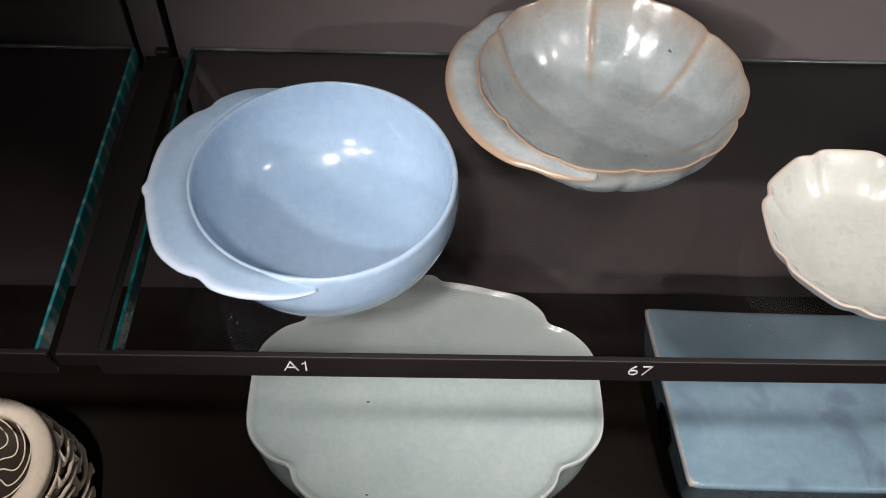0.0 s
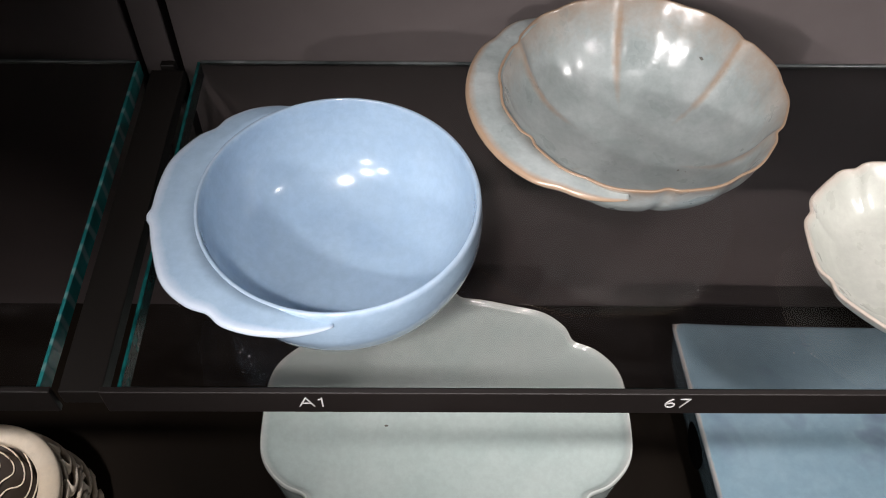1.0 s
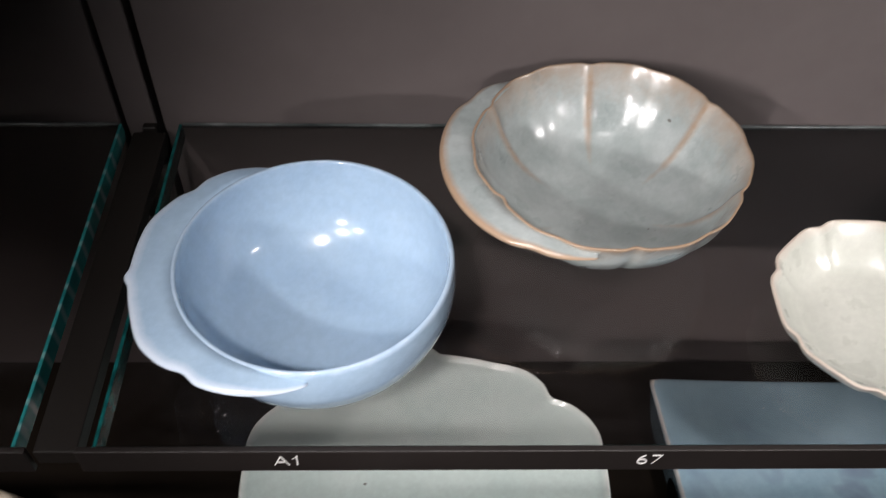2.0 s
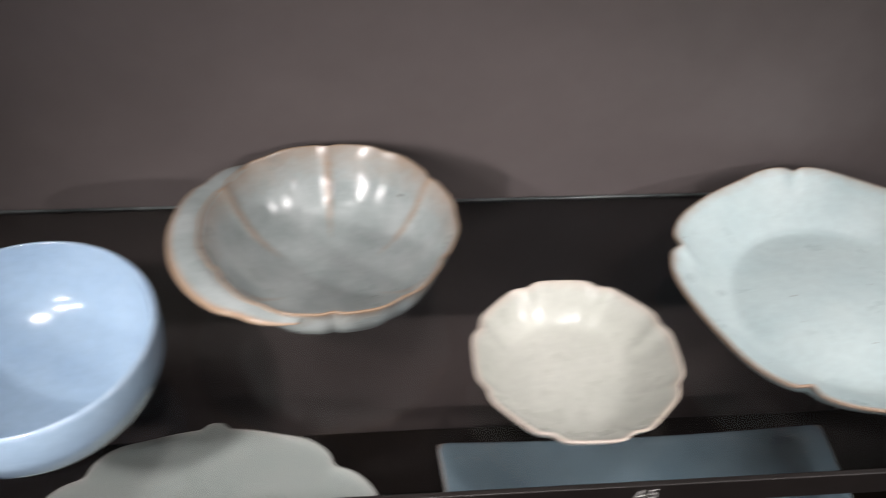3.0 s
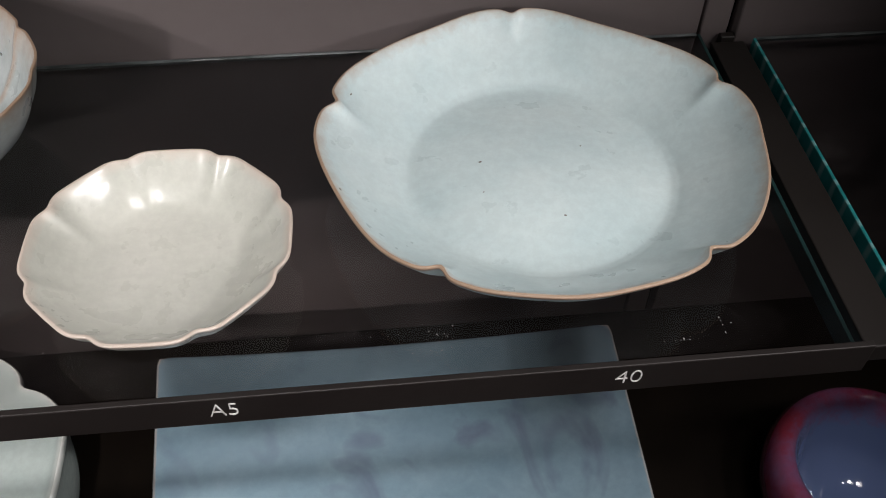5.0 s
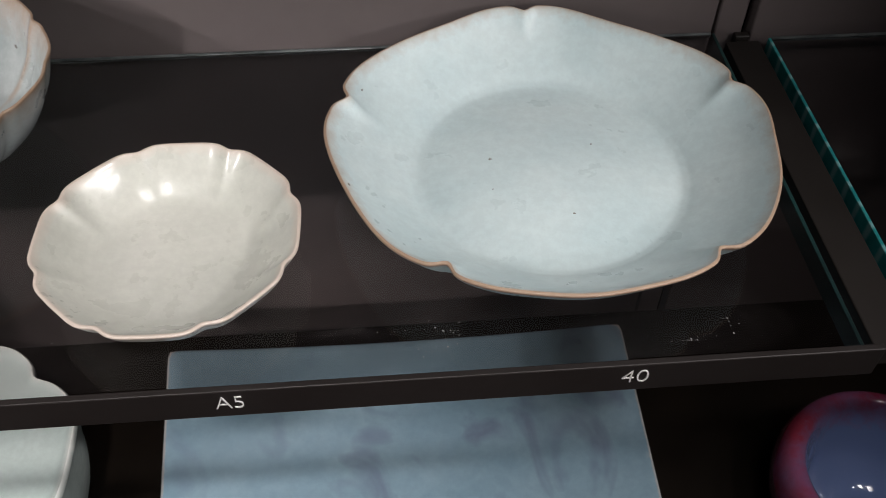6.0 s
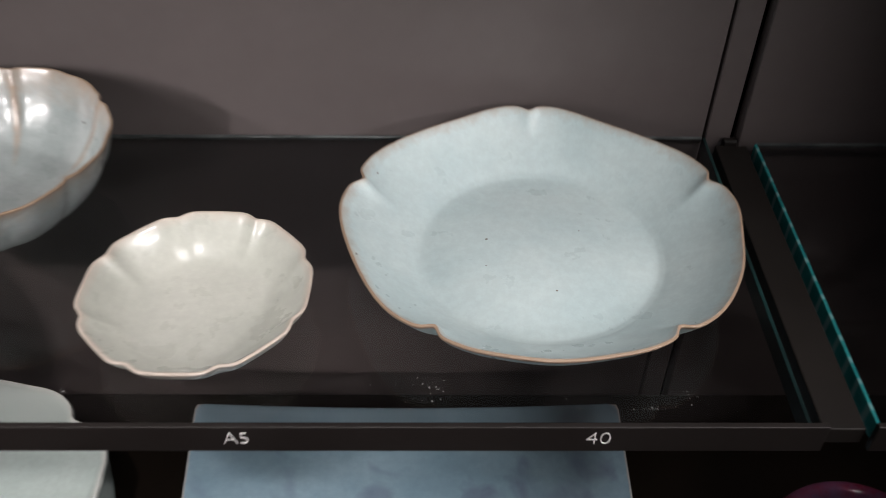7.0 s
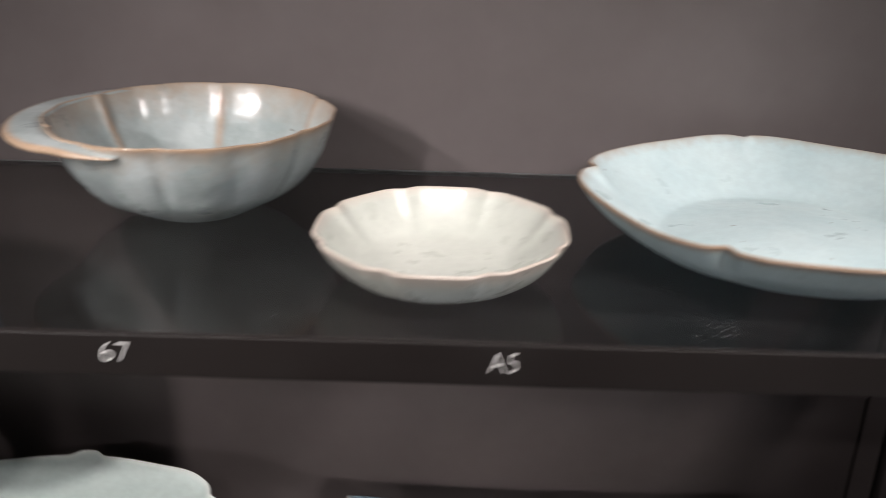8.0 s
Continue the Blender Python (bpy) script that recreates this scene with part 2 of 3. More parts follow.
def dish(centre, profile, outline, thin_at, n=288, solid=True, fading=1):
    """A thrown and shaped dish. profile: (radius, height, lobing, rim) from under the foot, out, over the lip and in to the middle;
    outline(angle): radius factor and notch depth; thin_at(rim, notch): how thin the glaze runs."""
    cx, cy, cz = centre
    prof = curve_through(profile, 5)
    rows, passed = [], False
    for r, h, lob, rim in prof:
        row = []
        passed |= rim > 0.98
        for i in range(n):
            a = 2 * math.pi * i / n
            f, notch, dent = outline(a)
            k = 1 + (f - 1) * lob - dent * notch * max(lob, 0) ** fading
            notch *= passed
            row.append((cx + r * k * math.cos(a), cy + r * k * math.sin(a), cz + h, thin_at(rim, notch, lob)))
        rows.append(row)
    return rings(rows if solid else rows + rows[:1], n, solid)


def petal(a, count, first, bulge_at, bulge, dent, width):
    """Radius factor of a foliate rim at an angle, and how near a notch it is: count lobes, notches from the angle first (degrees)."""
    step = 2 * math.pi / count
    u = abs(((a - radians(first)) / step + 0.5) % 1 - 0.5) * 2
    notch = math.exp(-((u / width) ** 2))
    return 1 + bulge * math.exp(-(((u - bulge_at) / 0.30) ** 2)), notch, dent


def flange(centre, within, outer, z, a0, a1, thickness=0.0045, n=90, droop=0.0):
    """A flat curved handle flange beside a rim, from the angle a0 to a1 in degrees; outer(angle in degrees) gives its edge."""
    cx, cy = centre
    bm = bmesh.new()
    layer = bm.verts.layers.float.new("thin")
    cross = ((0.0, 0.5, 0), (0.35, 0.5, 0), (0.7, 0.5, 0.1), (0.88, 0.48, 0.6), (0.97, 0.30, 1), (1.0, 0.0, 1), (0.97, -0.30, 0.8), (0.85, -0.5, 0.3), (0.4, -0.6, 0), (0.0, -1.2, 0))
    grid = []
    for i in range(n + 1):
        d = a0 + (a1 - a0) * i / n
        inner = within(d) if callable(within) else within
        ro = max(outer(d), inner + 0.001)
        line = []
        fade = min(1.0, 0.12 + 7 * min(i, n - i) / n)
        for s, k, thin in cross:
            k = k * fade - 0.5 * (1 - fade)
            r = inner + (ro - inner) * s
            v = bm.verts.new((cx + r * math.cos(radians(d)), cy + r * math.sin(radians(d)), z + k * thickness - droop * s))
            v[layer] = thin
            line.append(v)
        grid.append(line)
    m = len(cross)
    for a, b in zip(grid, grid[1:]):
        for j in range(m):
            bm.faces.new((a[j], b[j], b[(j + 1) % m], a[(j + 1) % m]))
    bm.faces.new(grid[0]), bm.faces.new(grid[-1])
    bmesh.ops.recalc_face_normals(bm, faces=bm.faces)
    return bm


# ---- gallery shell ----
for name, args in (
    ("gallery_floor", (-4, 5, -5, 0.262, -0.05, 0.0)),
    ("gallery_ceiling", (-4, 5, -5, 0.40, 2.8, 2.85)),
    ("wall_south", (-4, 5, -5.1, -5, 0, 2.8)),
    ("wall_west", (-4.1, -4, -5, 0.40, 0, 2.8)),
    ("wall_east", (5, 5.1, -5, 0.40, 0, 2.8)),
):
    ob = part(name, box(*args), DARK, smooth=False)
    tagged(ob, "dark plain gallery surface around the case", "gallery shell", kind="structure")

# ---- case back: panels, uprights and the dark gaps between them ----
BAY, FRONT, BACK = 0.700, 0.0126, 0.2455
WALL_Y = 0.248
for name, x0, x1 in (("wall_north_1", -0.90, -0.0392), ("wall_north_2", -0.0105, 0.6988), ("wall_north_3", 0.7240, 1.60)):
    ob = part(name, box(x0, x1, WALL_Y, WALL_Y + 0.012, 0.10, 2.8, 0.0008, 1), WALL, smooth=False)
    tagged(ob, "matt taupe back panel of the display case", "case wall", kind="structure")
ob = part("backdrop", box(-4, 5, 0.275, 0.285, 0, 2.8), BLACK, smooth=False)
tagged(ob, "black sheet standing for the dark behind the panel gaps", "backing", kind="structure")
for x0, wide in ((-0.0352, 0.0192), (0.7013, 0.0168)):
    up = thing("shelf_upright", (x0 + 0.01, WALL_Y, 0.1), "dark bronze slotted upright between two back panels", "upright", "shelf uprights")
    part("channel", box(x0, x0 + wide, WALL_Y + 0.001, WALL_Y + 0.018, 0.10, 2.8, 0.0008, 1), WALL, up, smooth=False)

# ---- glass shelves, rails and brackets ----
THICK = 0.012


def glass_pane(x0, x1, back_y=BACK):
    """The clear sheet, its long back edge ground to a broader chamfer."""
    bm = box(x0, x1, FRONT + 0.0014, back_y, 1.0 - THICK, 1.0)
    back = [e for e in bm.edges if all(v.co.y > back_y - 1e-5 and v.co.z > 0.9999 for v in e.verts)]
    bmesh.ops.bevel(bm, geom=back, offset=0.0022, segments=5, affect="EDGES", profile=0.5)
    bm.normal_update()
    for f in bm.faces:
        n = f.normal
        f.material_index = 2 if n.y > 0.2 and n.z > 0.2 else (0 if n.z > 0.5 else 1)
    return bm


def glass_edge(x0, x1, back_y=BACK):
    bm = box(x0, x1, FRONT, back_y, 1.0 - THICK, 1.0, 0.0003, 1)
    bm.normal_update()
    for f in bm.faces:
        n = f.normal
        f.material_index = 1 if max(abs(n.x), abs(n.y)) < 0.9 and n.z > 0.1 else 0
    return bm


for x0, x1, label in ((0.0, BAY, "clear glass shelf with green edges carrying four ceramics"), (-0.75, -0.0365, "clear glass shelf with green edges, empty"), (BAY + 0.0310, 1.45, "clear glass shelf with green edges, empty")):
    back_y = 0.2385 if x0 > BAY else BACK
    shelf = thing("glass_shelf", ((x0 + x1) / 2, 0.13, 1.0 - THICK), label, "glass shelf", "glass shelves")
    part("pane", glass_pane(x0 + 0.0022, x1 - 0.0022, back_y), (GLASS, CLEAR, ARRIS), shelf, smooth=False)
    # the main shelf's ends take the copies with shade painted in
    for e in (x0, x1 - 0.0020):
        part("polished_edge", glass_edge(e, e + 0.0020, back_y), (EDGE, EDGE) if x0 else ((EDGE_DIM, EDGE_DIM) if e == x0 else (EDGE_SHADED, EDGE_SHADED)), shelf, "green polished glass edge", smooth=False)
    part("front_edge", box(x0 + 0.0022, x1 - 0.0022, FRONT, FRONT + 0.0012, 1.0 - THICK, 0.9998, 0.0004, 1), EDGE_SHADED, shelf, "polished front edge, its shade painted dark green", smooth=False)
    rounded = bmesh.new()
    bmesh.ops.create_cone(rounded, cap_ends=True, segments=28, radius1=0.0015, radius2=0.0015, depth=x1 - x0 - 0.0044,
                          matrix=Matrix.Translation(((x0 + x1) / 2, back_y + 0.0008, 0.9984)) @ pose(0, 0, 0, 0, 90, 0))
    part("rounded_back_edge", rounded, ARRIS, shelf, "pencil-rounded back edge with its gleam painted pale")


def numeral(text, x, width, parent):
    cu = bpy.data.curves.new("numeral", "FONT")
    cu.body, cu.size, cu.align_x, cu.extrude, cu.resolution_u, cu.offset = text, 1.0, "CENTER", 0.02, 6, -0.020
    tmp = bpy.data.objects.new("numeral", cu)
    scene.collection.objects.link(tmp)
    bpy.context.view_layer.update()
    me = bpy.data.meshes.new_from_object(tmp.evaluated_get(bpy.context.evaluated_depsgraph_get()))
    bpy.data.objects.remove(tmp)
    xs = [v.co.x for v in me.vertices]
    ys = [v.co.y for v in me.vertices]
    sx, sy = width / (max(xs) - min(xs)), 0.0086 / (max(ys) - min(ys))
    for v in me.vertices:
        v.co = (x + (v.co.x - (max(xs) + min(xs)) / 2) * sx, 0.0088 - v.co.z * 0.01, 0.994 + (v.co.y - (max(ys) + min(ys)) / 2) * sy)
    if text.endswith("1"):
        right, top = x + width / 2, 0.994 + 0.0043
        bm = bmesh.new()
        bm.from_mesh(me)
        flag = [bm.verts.new((right + dx, 0.0085, top + dz)) for dx, dz in ((-0.0007, 0.0), (-0.0026, -0.0015), (-0.0021, -0.0022), (-0.0007, -0.0012))]
        bm.faces.new(flag)
        bm.to_mesh(me), bm.free()
    me.materials.clear()
    me.materials.append(WHITE)
    ob = new("numeral", me)
    ob.parent = parent
    ob.matrix_parent_inverse = Matrix.Translation(-parent.matrix_basis.translation)
    return tagged(ob, "white printed number " + text)


for x0, x1, texts in ((-0.0075, 0.7075, (("A1", 0.092), ("67", 0.268), ("A5", 0.425), ("40", 0.598))), (-0.75, -0.0305, ()), (0.7305, 1.45, ())):
    rail = thing("shelf_rail", ((x0 + x1) / 2, 0.0115, 0.983), "dark bronze metal front rail of a glass shelf" + (" with white numbers" if texts else ""), "shelf rail", "shelf rails")
    part("bar", box(x0, x1, 0.0090, 0.0124, 0.983, 1.0020, 0.0006, 2), FRAME, rail, smooth=False)
    for text, x in texts:
        numeral(text, x, 0.0118, rail)
for x0 in (-0.0295, 0.7065):
    arm = thing("shelf_bracket", (x0 + 0.0105, 0.13, 0.9740), "dark bronze flat bracket arm between two glass shelves", "bracket", "shelf brackets")
    part("arm", box(x0, x0 + 0.0210, 0.0125, WALL_Y - 0.006, 0.9850, 0.9960, 0.0008, 2), ARM, arm, smooth=False)
    part("hook_plate", box(x0 + 0.0060, x0 + 0.0150, WALL_Y - 0.0055, WALL_Y - 0.0003, 0.9660, 0.9990, 0.0006, 1), ARM, arm, smooth=False)

# lower shelf
LOW = 0.726
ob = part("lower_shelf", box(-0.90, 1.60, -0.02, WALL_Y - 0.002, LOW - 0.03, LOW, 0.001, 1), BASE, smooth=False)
tagged(ob, "dark lower display shelf in shade", "shelf", kind="structure")


# ---- ceramics on the glass shelf ----
def washer_blue():
    c = (0.1055, 0.0820)
    ob = thing("brush_washer", (*c, 1.0), "pale blue glazed brush washer with a bracket-shaped flange handle", "bowl")
    prof = [(0.030, 0.0005, 0, 0), (0.034, 0.0, 0, 0), (0.037, 0.002, 0, 0), (0.042, 0.0055, 0, 0), (0.0590, 0.018, 0, 0), (0.0670, 0.034, 0, 0), (0.0685, 0.046, 0, 0.1), (0.0680, 0.056, 0, 0.5),
            (0.0674, 0.0592, 0, 1), (0.0662, 0.0602, 0, 1), (0.0650, 0.0588, 0, 0.7), (0.0640, 0.048, 0, 0), (0.0608, 0.036, 0, 0), (0.0535, 0.0225, 0, 0), (0.0415, 0.0125, 0, 0), (0.030, 0.0094, 0, 0), (0.018, 0.0088, 0, 0), (0.002, 0.0088, 0, 0)]
    part("body", dish((*c, 1.0), prof, lambda a: (1, 0, 0), lambda rim, notch, lob: rim * 0.28), BLUE, ob)

    def edge(d):
        u = min(abs(d - 198) / (90 if d < 198 else 80), 1)
        r = 0.0662 + 0.0215 * (1 - u**2.6) ** (0.8 if d < 198 else 1.05)
        for at, wide, out in ((164, 9, 0.0015), (214, 9, 0.0020), (187, 2.2, 0.0022), (144, 4, -0.0025), (231, 4, -0.0025)):
            r += out * math.exp(-(((d - at) / wide) ** 2))
        return r
    part("flange_handle", flange(c, 0.0652, edge, 1.0580, 108, 272, 0.0040, droop=0.0015), BLUE, ob)


def washer_greygreen():
    c = (0.2610, 0.1650)
    ob = thing("brush_washer", (*c, 1.0), "grey-green crackled six-lobed bowl with toasted brown rim and flange handle", "bowl")
    prof = [(0.018, 0.0006, 0, 0), (0.023, 0.0, 0, 0), (0.026, 0.0008, 0, 0), (0.034, 0.0045, 0.4, 0), (0.0550, 0.0170, 1, 0.08), (0.0680, 0.0340, 1, 0.20), (0.0735, 0.0495, 1, 0.45),
            (0.0752, 0.0545, 1, 1), (0.0745, 0.0552, 1, 1), (0.0735, 0.0544, 1, 0.72), (0.0702, 0.0480, 1, 0.50), (0.0640, 0.034, 1, 0.22), (0.0510, 0.0180, 0.8, 0), (0.0320, 0.0085, 0.35, 0), (0.014, 0.0060, 0, 0), (0.002, 0.0056, 0, 0)]
    part("body", dish((*c, 1.0), prof, lambda a: petal(a, 6, 92, 0.70, 0.022, 0.026, 0.105),
                      lambda rim, notch, lob: max(rim * 0.80, notch * lob * 0.66)), GREYGREEN, ob)

    def edge(d):
        u = abs(d - 192) / (66 if d < 192 else 70)
        r = 0.0755 + 0.0190 * max(0, 1 - u**2.4) ** (0.8 if d < 192 else 1.0)
        return r - 0.002 * math.exp(-(((u - 0.62) / 0.07) ** 2))
    part("flange_handle", flange(c, lambda d: 0.0730 * petal(radians(d), 6, 92, 0.70, 0.022, 0.026, 0.105)[0], edge, 1.0526, 122, 258, 0.0042, droop=0.001), GREYGREEN, ob)
    iron_spot(0.3056, 0.2118, 1.0338, 0.0011, IRON, ob, Vector((-0.67, -0.55, 0.50)), "small pit in the glaze")
    for x, y, z, size in ((0.2870, 0.1468, 1.0083, 0.0008), (0.2905, 0.1445, 1.0097, 0.0005)):
        iron_spot(x, y, z, size, IRON, ob, Vector((-0.25, 0.16, 0.95)))


def dish_cream():
    c = (0.3978, 0.0805)
    ob = thing("lobed_dish", (*c, 1.0), "small ivory celadon dish with eight lobes and pinkish rim", "dish")
    prof = [(0.020, 0.0006, 0, 0), (0.025, 0.0, 0, 0), (0.028, 0.0005, 0, 0), (0.034, 0.0018, 0.1, 0), (0.0460, 0.0075, 0.5, 0), (0.0540, 0.0160, 0.9, 0.1), (0.0580, 0.0228, 1, 0.8),
            (0.0587, 0.0246, 1, 1), (0.0577, 0.0252, 1, 1), (0.0563, 0.0242, 1, 0.6), (0.0512, 0.0182, 0.85, 0), (0.0435, 0.0108, 0.6, 0), (0.0345, 0.0058, 0.15, 0), (0.015, 0.0044, 0, 0), (0.002, 0.0042, 0, 0)]
    part("body", dish((*c, 1.0), prof, lambda a: petal(a, 8, 21, 0.38, 0.016, 0.023, 0.19), lambda rim, notch, lob: rim * 0.80, 288, True, 1.0), CREAM, ob)


def dish_ice():
    c = (0.5785, 0.1280)
    ob = thing("foliate_dish", (*c, 1.0), "large icy blue celadon dish with five lobes and brown rim", "dish")
    prof = [(0.050, 0.0008, 0, 0), (0.056, 0.0, 0, 0), (0.059, 0.0010, 0, 0), (0.064, 0.0025, 0, 0), (0.080, 0.0090, 0.5, 0), (0.0920, 0.0185, 0.85, 0), (0.0985, 0.0278, 1, 0.25),
            (0.1005, 0.0312, 1, 1), (0.0996, 0.0322, 1, 1), (0.0980, 0.0312, 1, 0.45), (0.0900, 0.0225, 0.85, 0), (0.0805, 0.0140, 0.5, 0), (0.0735, 0.0083, 0.12, 0), (0.0695, 0.0056, 0, 0), (0.0640, 0.0047, 0, 0), (0.050, 0.0068, 0, 0), (0.028, 0.0100, 0, 0), (0.002, 0.0114, 0, 0)]

    def rim(a):
        """Warped oval of five bracket lobes, peaked at the back."""
        f, notch, dent = petal(a, 5, 90, 0.30, 0.022, 0.042, 0.07)
        turn = abs((a - math.pi / 2 + math.pi) % (2 * math.pi) - math.pi)
        oval = 1.024 + 0.066 * math.cos(2 * a) - 0.047 * math.sin(a) + 0.115 * math.exp(-((turn / 0.40) ** 2)) + 0.044 * math.exp(-(((a - 2.36) / 0.48) ** 2))
        oval += 0.022 * math.exp(-((turn / 0.9) ** 2)) + 0.028 * math.exp(-(((a - 4.70) / 0.30) ** 2)) - 0.024 * math.exp(-(((a - 3.45) / 0.25) ** 2)) - 0.028 * math.exp(-((((a + 0.15 + math.pi) % (2 * math.pi) - math.pi) / 0.25) ** 2))
        return f * oval, notch, dent
    part("body", dish((*c, 1.0), prof, rim, lambda rim, notch, lob: rim * 0.85, 360, True, 5), ICE, ob)
    for x, y, z, size in ((0.549, 0.133, 1.0098, 0.0007), (0.585, 0.093, 1.0090, 0.0006), (0.548, 0.112, 1.0092, 0.0004), (0.602, 0.140, 1.0103, 0.0004)):
        iron_spot(x, y, z, size, IRON, ob)
    iron_spot(0.4862, 0.1720, 1.0264, 0.0006, IRON, ob, Vector((0.61, -0.28, 0.74)), "short dark scratch in the glaze")
    iron_spot(0.4787, 0.0985, 1.0304, 0.0009, IRON, ob, Vector((0.64, 0.22, 0.74)), "brown chip on the rim")


def iron_spot(x, y, z, size, mat, parent, normal=Vector((0, 0, 1)), label="small dark firing spot"):
    """A tiny flat firing spot in a glaze, lying along the surface."""
    bm = bmesh.new()
    bmesh.ops.create_uvsphere(bm, u_segments=12, v_segments=6, radius=1)
    lay = normal.to_track_quat("Z", "Y")
    for v in bm.verts:
        k = 1 + 0.35 * noise.noise(v.co * 2.1 + Vector((x * 90, y * 90, 0)))
        v.co = Vector((x, y, z)) + lay @ Vector((v.co.x * size * k * 1.3, v.co.y * size * k * 0.8, v.co.z * 0.00025))
    part("iron_spot", bm, mat, parent, label)


def flecks():
    """Dried specks and smears on the glass near the rail, each a thin uneven patch."""
    bm = bmesh.new()
    rng = random.Random(7)
    for cx, cy, count, reach in ((0.519, 0.031, 26, 0.006), (0.494, 0.033, 5, 0.003), (0.588, 0.022, 9, 0.004), (0.622, 0.0185, 12, 0.004), (0.641, 0.031, 8, 0.004), (0.585, 0.038, 4, 0.003), (0.059, 0.030, 12, 0.005), (0.027, 0.057, 6, 0.004), (0.338, 0.033, 8, 0.004)):
        for k in range(count):
            x, y = cx + rng.gauss(0, reach), max(0.0215, cy + rng.gauss(0, reach))
            size, turn, slim = 0.00016 + 0.00030 * rng.random() ** 2, rng.random() * 6.3, 0.4 + 0.9 * rng.random()
            ring = []
            for i in range(7):
                a, r = i * math.tau / 7, size * (0.7 + 0.6 * rng.random())
                u, v = r * math.cos(a), r * math.sin(a) * slim
                ring.append((x + u * math.cos(turn) - v * math.sin(turn), y + u * math.sin(turn) + v * math.cos(turn)))
            low = [bm.verts.new((*p, 1.0001)) for p in ring]
            high = [bm.verts.new((x + (p[0] - x) * 0.8, y + (p[1] - y) * 0.8, 1.00022)) for p in ring]
            bm.faces.new(high)
            for i in range(7):
                bm.faces.new((low[i], low[(i + 1) % 7], high[(i + 1) % 7], high[i]))
    ob = part("dust_specks", bm, FLECK, smooth=False)
    tagged(ob, "pale dried specks on the glass shelf by its rail", "dust", kind="stuff")


# ---- ceramics on the lower shelf ----
def pillow_lobed():
    cx, cy, top = 0.1595, 0.0990, 0.808
    ob = thing("lobed_pillow", (cx, cy, LOW), "pale celadon cloud-shaped pillow with worn edges and painted pale glints", "ceramic pillow")
    n = 240

    def outline(a):
        c, s = math.cos(a), math.sin(a)
        r = 1 / math.sqrt((c / 0.130) ** 2 + (s / 0.100) ** 2)
        r += 0.006 * math.exp(-(((abs(s) - 1) / 0.004) ** 2))
        corner = math.atan2(0.058, 0.092)
        near = abs(math.atan2(abs(s), abs(c)) - corner)
        return r * (1 + 0.035 * math.exp(-(((near - 0.28) / 0.16) ** 2))) - 0.0055 * math.exp(-((near / 0.075) ** 2))
    prof = [(0.88, LOW - top, 0), (0.90, LOW - top + 0.004, 0), (0.95, -0.050, 0), (0.985, -0.012, 0), (0.995, -0.004, 0.6), (0.985, 0.0, 1), (0.965, -0.0012, 0.5), (0.90, -0.004, 0), (0.6, -0.007, 0), (0.3, -0.0085, 0), (0.02, -0.009, 0)]
    rows = [[(cx + outline(2 * math.pi * i / n) * k * math.cos(2 * math.pi * i / n), cy + outline(2 * math.pi * i / n) * k * math.sin(2 * math.pi * i / n), top + h, thin * 0.8) for i in range(n)] for k, h, thin in curve_through(prof, 4)]
    part("body", rings(rows, n), PALE, ob)
    for x, y, z, size in ((0.117, 0.093, 0.7996, 0.0010), (0.120, 0.020, 0.8035, 0.0008)):
        iron_spot(x, y, z, size, IRON, ob)


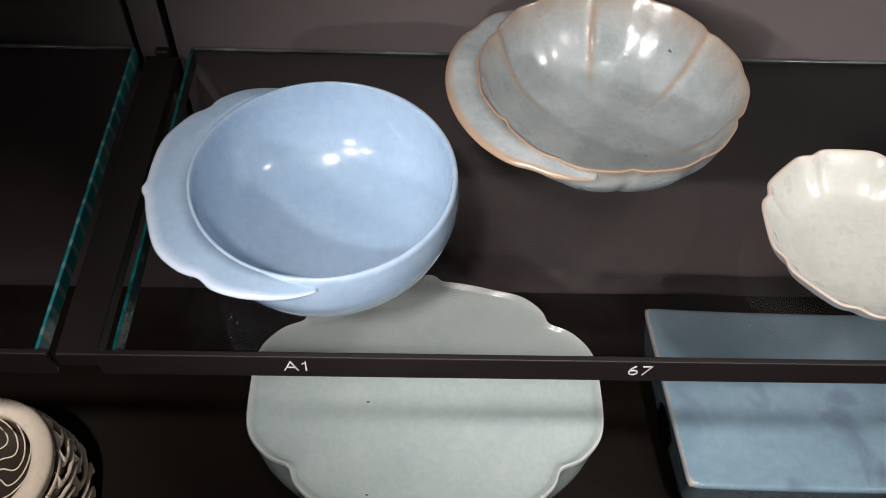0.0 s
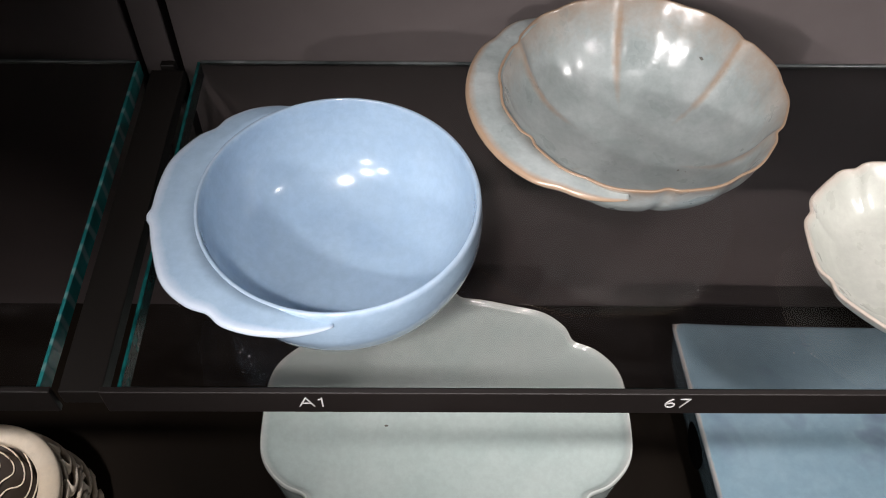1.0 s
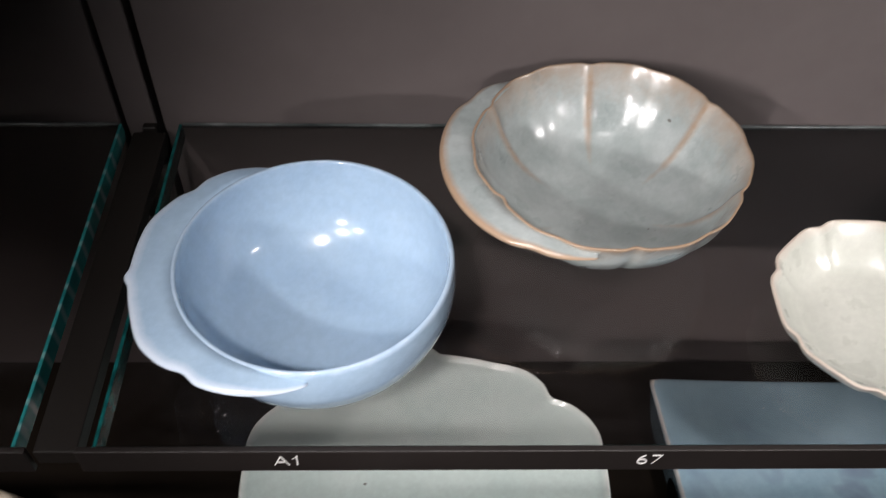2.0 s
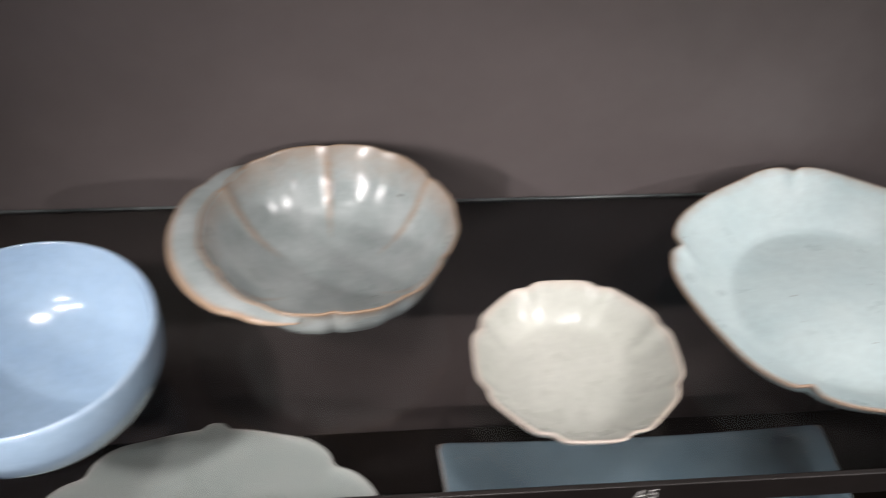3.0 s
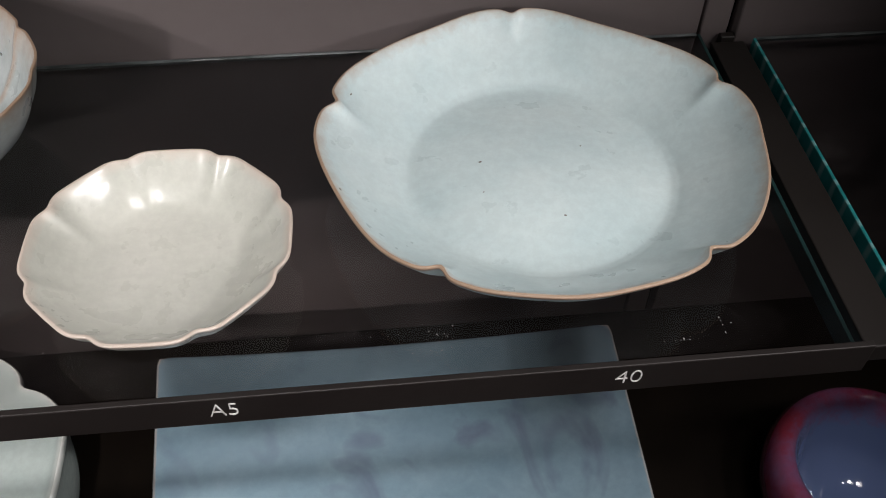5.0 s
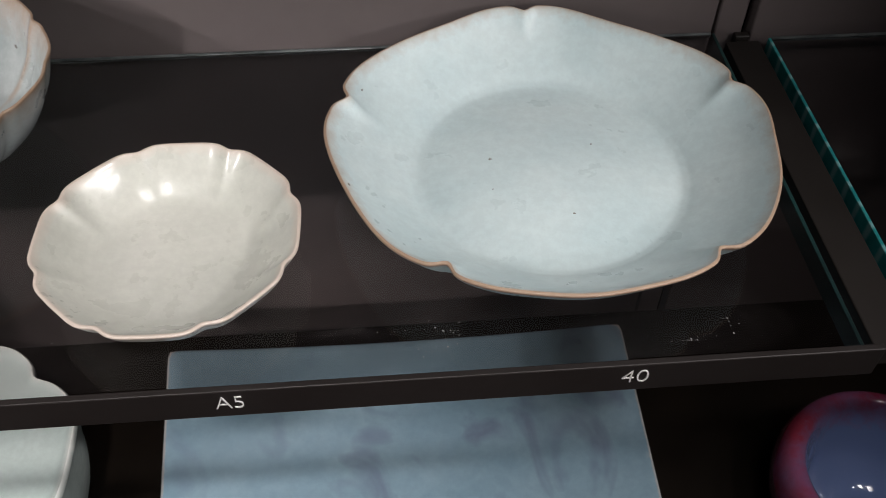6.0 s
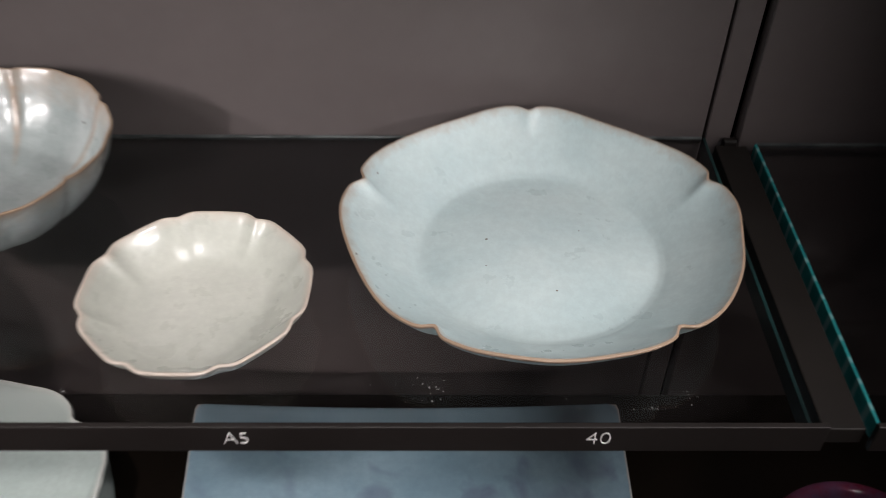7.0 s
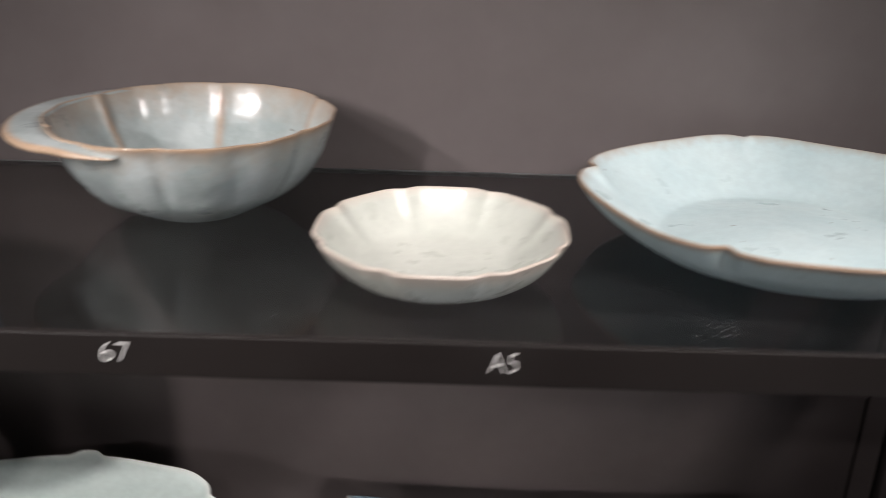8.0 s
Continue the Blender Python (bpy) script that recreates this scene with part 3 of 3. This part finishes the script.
def pillow_box():
    x0, x1, y0, y1, top = 0.335, 0.663, 0.034, 0.187, 0.792
    ob = thing("rectangular_pillow", ((x0 + x1) / 2, (y0 + y1) / 2, LOW), "sky blue glazed rectangular pillow with purple streaks and pale worn edges", "ceramic pillow")
    n, m = 40, 24
    bm = bmesh.new()
    layer = bm.verts.layers.float.new("thin")

    def rounded(u, v, grow):
        """A point of the rounded plan: u along, v across, both -1 to 1."""
        hx, hy = (x1 - x0) / 2 + grow, (y1 - y0) / 2 + grow
        taper = 1 - 0.045 * (1 - v) / 2
        return ((x0 + x1) / 2 + u * hx * taper + 0.004 * (1 - v) / 2, (y0 + y1) / 2 + v * hy)
    per = [(-1 + 2 * i / n, -1) for i in range(n)] + [(1, -1 + 2 * j / m) for j in range(m)] + [(1 - 2 * i / n, 1) for i in range(n)] + [(-1, 1 - 2 * j / m) for j in range(m)]
    rows = []
    for grow, h, thin in ((-0.014, LOW - top, 0), (-0.012, LOW - top + 0.003, 0), (-0.006, -0.04, 0), (-0.0015, -0.008, 0.0), (0.0, -0.003, 0.7), (-0.0015, -0.0005, 1), (-0.003, 0.0, 0.3), (-0.008, -0.0008, 0.0)):
        row = []
        for u, v in per:
            x, y = rounded(u, v, grow)
            sag = 0.006 * (1 - u * u) if h > -0.02 else 0
            corner = max(0, abs(u) - 0.97) / 0.03 * max(0, abs(v) - 0.94) / 0.06
            row.append((x - 0.0012 * corner * math.copysign(1, u), y - 0.0012 * corner * math.copysign(1, v), top + h - sag, thin * (0.12 + 0.5 * (abs(u) > 0.995) + 0.4 * corner)))
        rows.append(row)
    total = len(per)
    for k in (0.96, 0.85, 0.6, 0.3, 0.05):
        row = []
        for u, v in per:
            x, y = rounded(u * k, v * k, -0.008)
            row.append((x, y, top - 0.0008 - 0.006 * (1 - (u * k) ** 2) - 0.001 * (1 - k), 0))
        rows.append(row)
    bm.free()
    part("body", rings(rows, total), SKY, ob)
    # solid blob for the vent hole, the dark inside put into its colour
    hole = bmesh.new()
    bmesh.ops.create_uvsphere(hole, u_segments=20, v_segments=10, radius=1)
    for v in hole.verts:
        v.co = (x0 + 0.0108 + v.co.x * 0.0035, 0.098 + v.co.y * 0.019, top - 0.031 + v.co.z * 0.017)
    part("vent_hole", hole, BLACK, ob, "oval vent hole, its dark inside painted black")


def bowl_plum():
    c = (0.8050, 0.0500)
    ob = thing("rounded_bowl", (*c, LOW), "plum red and purple-blue glazed bowl with rounded sides", "bowl")
    prof = [(0.024, 0.0, 0, 0), (0.030, 0.0, 0, 0), (0.033, 0.003, 0, 0), (0.050, 0.012, 0, 0.3), (0.0630, 0.032, 0, 0.15), (0.0668, 0.050, 0, 0), (0.0658, 0.0640, 0, 0.0), (0.0620, 0.0720, 0, 0.05), (0.0570, 0.0748, 0, 0.2),
            (0.0528, 0.0738, 0, 0.30), (0.0496, 0.0700, 0, 0.45), (0.0472, 0.0620, 0, 0.6), (0.0438, 0.0480, 0, 0.8), (0.0370, 0.0290, 0, 0.95), (0.020, 0.0150, 0, 1), (0.002, 0.0130, 0, 1)]
    part("body", dish((*c, LOW), prof, lambda a: (1, 0, 0), lambda rim, notch, lob: rim), PLUM, ob)


def carved_drum():
    c = (-0.1570, 0.0385)
    top = 0.800
    ob = thing("carved_drum_pillow", (*c, LOW), "cream openwork drum with a broad plain ring and wavy incised top", "carved ceramic")
    ring = [(0.0425, -0.010, 0, 0.2), (0.0415, -0.004, 0, 0), (0.0425, 0.0, 0, 0), (0.0485, 0.0016, 0, 0), (0.0545, -0.001, 0, 0), (0.0560, -0.005, 0, 0.2), (0.0545, -0.011, 0, 0.4), (0.0460, -0.012, 0, 0)]
    part("ring", dish((*c, top), ring, lambda a: (1, 0, 0), lambda rim, notch, lob: rim, 120, False), BISCUIT, ob)
    drum = [(0.050, LOW - top, 0, 0), (0.056, LOW - top, 0, 0), (0.0590, -0.05, 0, 0), (0.0580, -0.03, 0, 0), (0.0530, -0.011, 0, 0), (0.040, -0.013, 0, 0), (0.036, -0.010, 0, 0), (0.015, -0.016, 0, 0), (0.002, -0.017, 0, 0)]
    part("drum", dish((*c, top), drum, lambda a: (1, 0, 0), lambda rim, notch, lob: 0, 96), BROWN, ob)
    # wavy raised lines inside the ring
    for k in range(15):
        bm = bmesh.new()
        a0, pts = 2 * math.pi * k / 15, []
        for i in range(25):
            s = i / 24
            r, a = 0.006 + 0.0365 * s, a0 + 1.3 * s + 0.30 * math.sin(s * 7)
            pts.append(Vector((c[0] + r * math.cos(a), c[1] + r * math.sin(a), top - 0.0150 + 0.0075 * s)))
        strip(bm, pts, 0.0006)
        part("wave_line", bm, BISCUIT, ob)
    collar = [(0.0535, -0.0155, 0, 0), (0.0565, -0.0125, 0, 0), (0.0580, -0.0140, 0, 0), (0.0575, -0.0165, 0, 0)]
    part("collar", dish((*c, top), collar, lambda a: (1, 0, 0), lambda rim, notch, lob: 0, 96, False), BISCUIT, ob)
    # slanting openwork leaves of the side, each a curled blade
    for row in range(2):
        for k in range(21):
            a = 2 * math.pi * (k + 0.5 * row) / 21
            bm, left, right = bmesh.new(), [], []
            for i in range(11):
                s = i / 10
                ang = a + 0.50 * s - 0.20 * math.sin(s * 6.0)
                half = 0.060 * math.sin(math.pi * min(1, 0.12 + 0.88 * s)) ** 0.8 + 0.008
                h = -0.015 - 0.025 * row - 0.031 * s
                r = 0.0545 + 0.0060 * math.sin(s * math.pi * 0.6) + 0.0042 * row
                for line, side, lift in ((left, -half, -0.0015), (right, half, 0.0035)):
                    line.append((c[0] + (r + lift) * math.cos(ang + side), c[1] + (r + lift) * math.sin(ang + side), top + h + 0.004 * (side > 0)))
            blade(bm, left, right, 0.0022, (*c, 0))
            part("carved_leaf", bm, BISCUIT, ob)


def blade(bm, left, right, thick, axis):
    """A bent leaf between two edges, raised along its midrib, with thickness towards the axis."""
    loops = []
    for p, q in zip(left, right):
        p, q = Vector(p), Vector(q)
        out = ((p + q) / 2 - Vector(axis)) * Vector((1, 1, 0))
        out.normalize()
        mid = (p + q) / 2 + out * 0.0016
        loops.append([bm.verts.new(v) for v in (p, p.lerp(mid, 0.5) + out * 0.0008, mid, q.lerp(mid, 0.5) + out * 0.0008, q, q - out * thick, p - out * thick)])
    for a, b in zip(loops, loops[1:]):
        for k in range(7):
            bm.faces.new((a[k], a[(k + 1) % 7], b[(k + 1) % 7], b[k]))
    bm.faces.new(loops[0]), bm.faces.new(loops[-1])
    bmesh.ops.recalc_face_normals(bm, faces=bm.faces)


def strip(bm, pts, radius, swell=False, sides=7):
    """A tapering round strand along points."""
    loops = []
    for i, p in enumerate(pts):
        d = (pts[min(i + 1, len(pts) - 1)] - pts[max(i - 1, 0)]).normalized()
        u = d.orthogonal().normalized()
        w = d.cross(u)
        s = i / (len(pts) - 1)
        r = radius * ((0.25 + math.sin(s * math.pi)) if swell else 1.0)
        loops.append([bm.verts.new(p + (u * math.cos(2 * math.pi * k / sides) + w * math.sin(2 * math.pi * k / sides)) * r) for k in range(sides)])
    for a, b in zip(loops, loops[1:]):
        for k in range(sides):
            bm.faces.new((a[k], a[(k + 1) % sides], b[(k + 1) % sides], b[k]))
    bm.faces.new(loops[0]), bm.faces.new(loops[-1])
    bmesh.ops.recalc_face_normals(bm, faces=bm.faces)


flecks()
washer_blue()
washer_greygreen()
dish_cream()
dish_ice()
pillow_lobed()
pillow_box()
bowl_plum()
carved_drum()
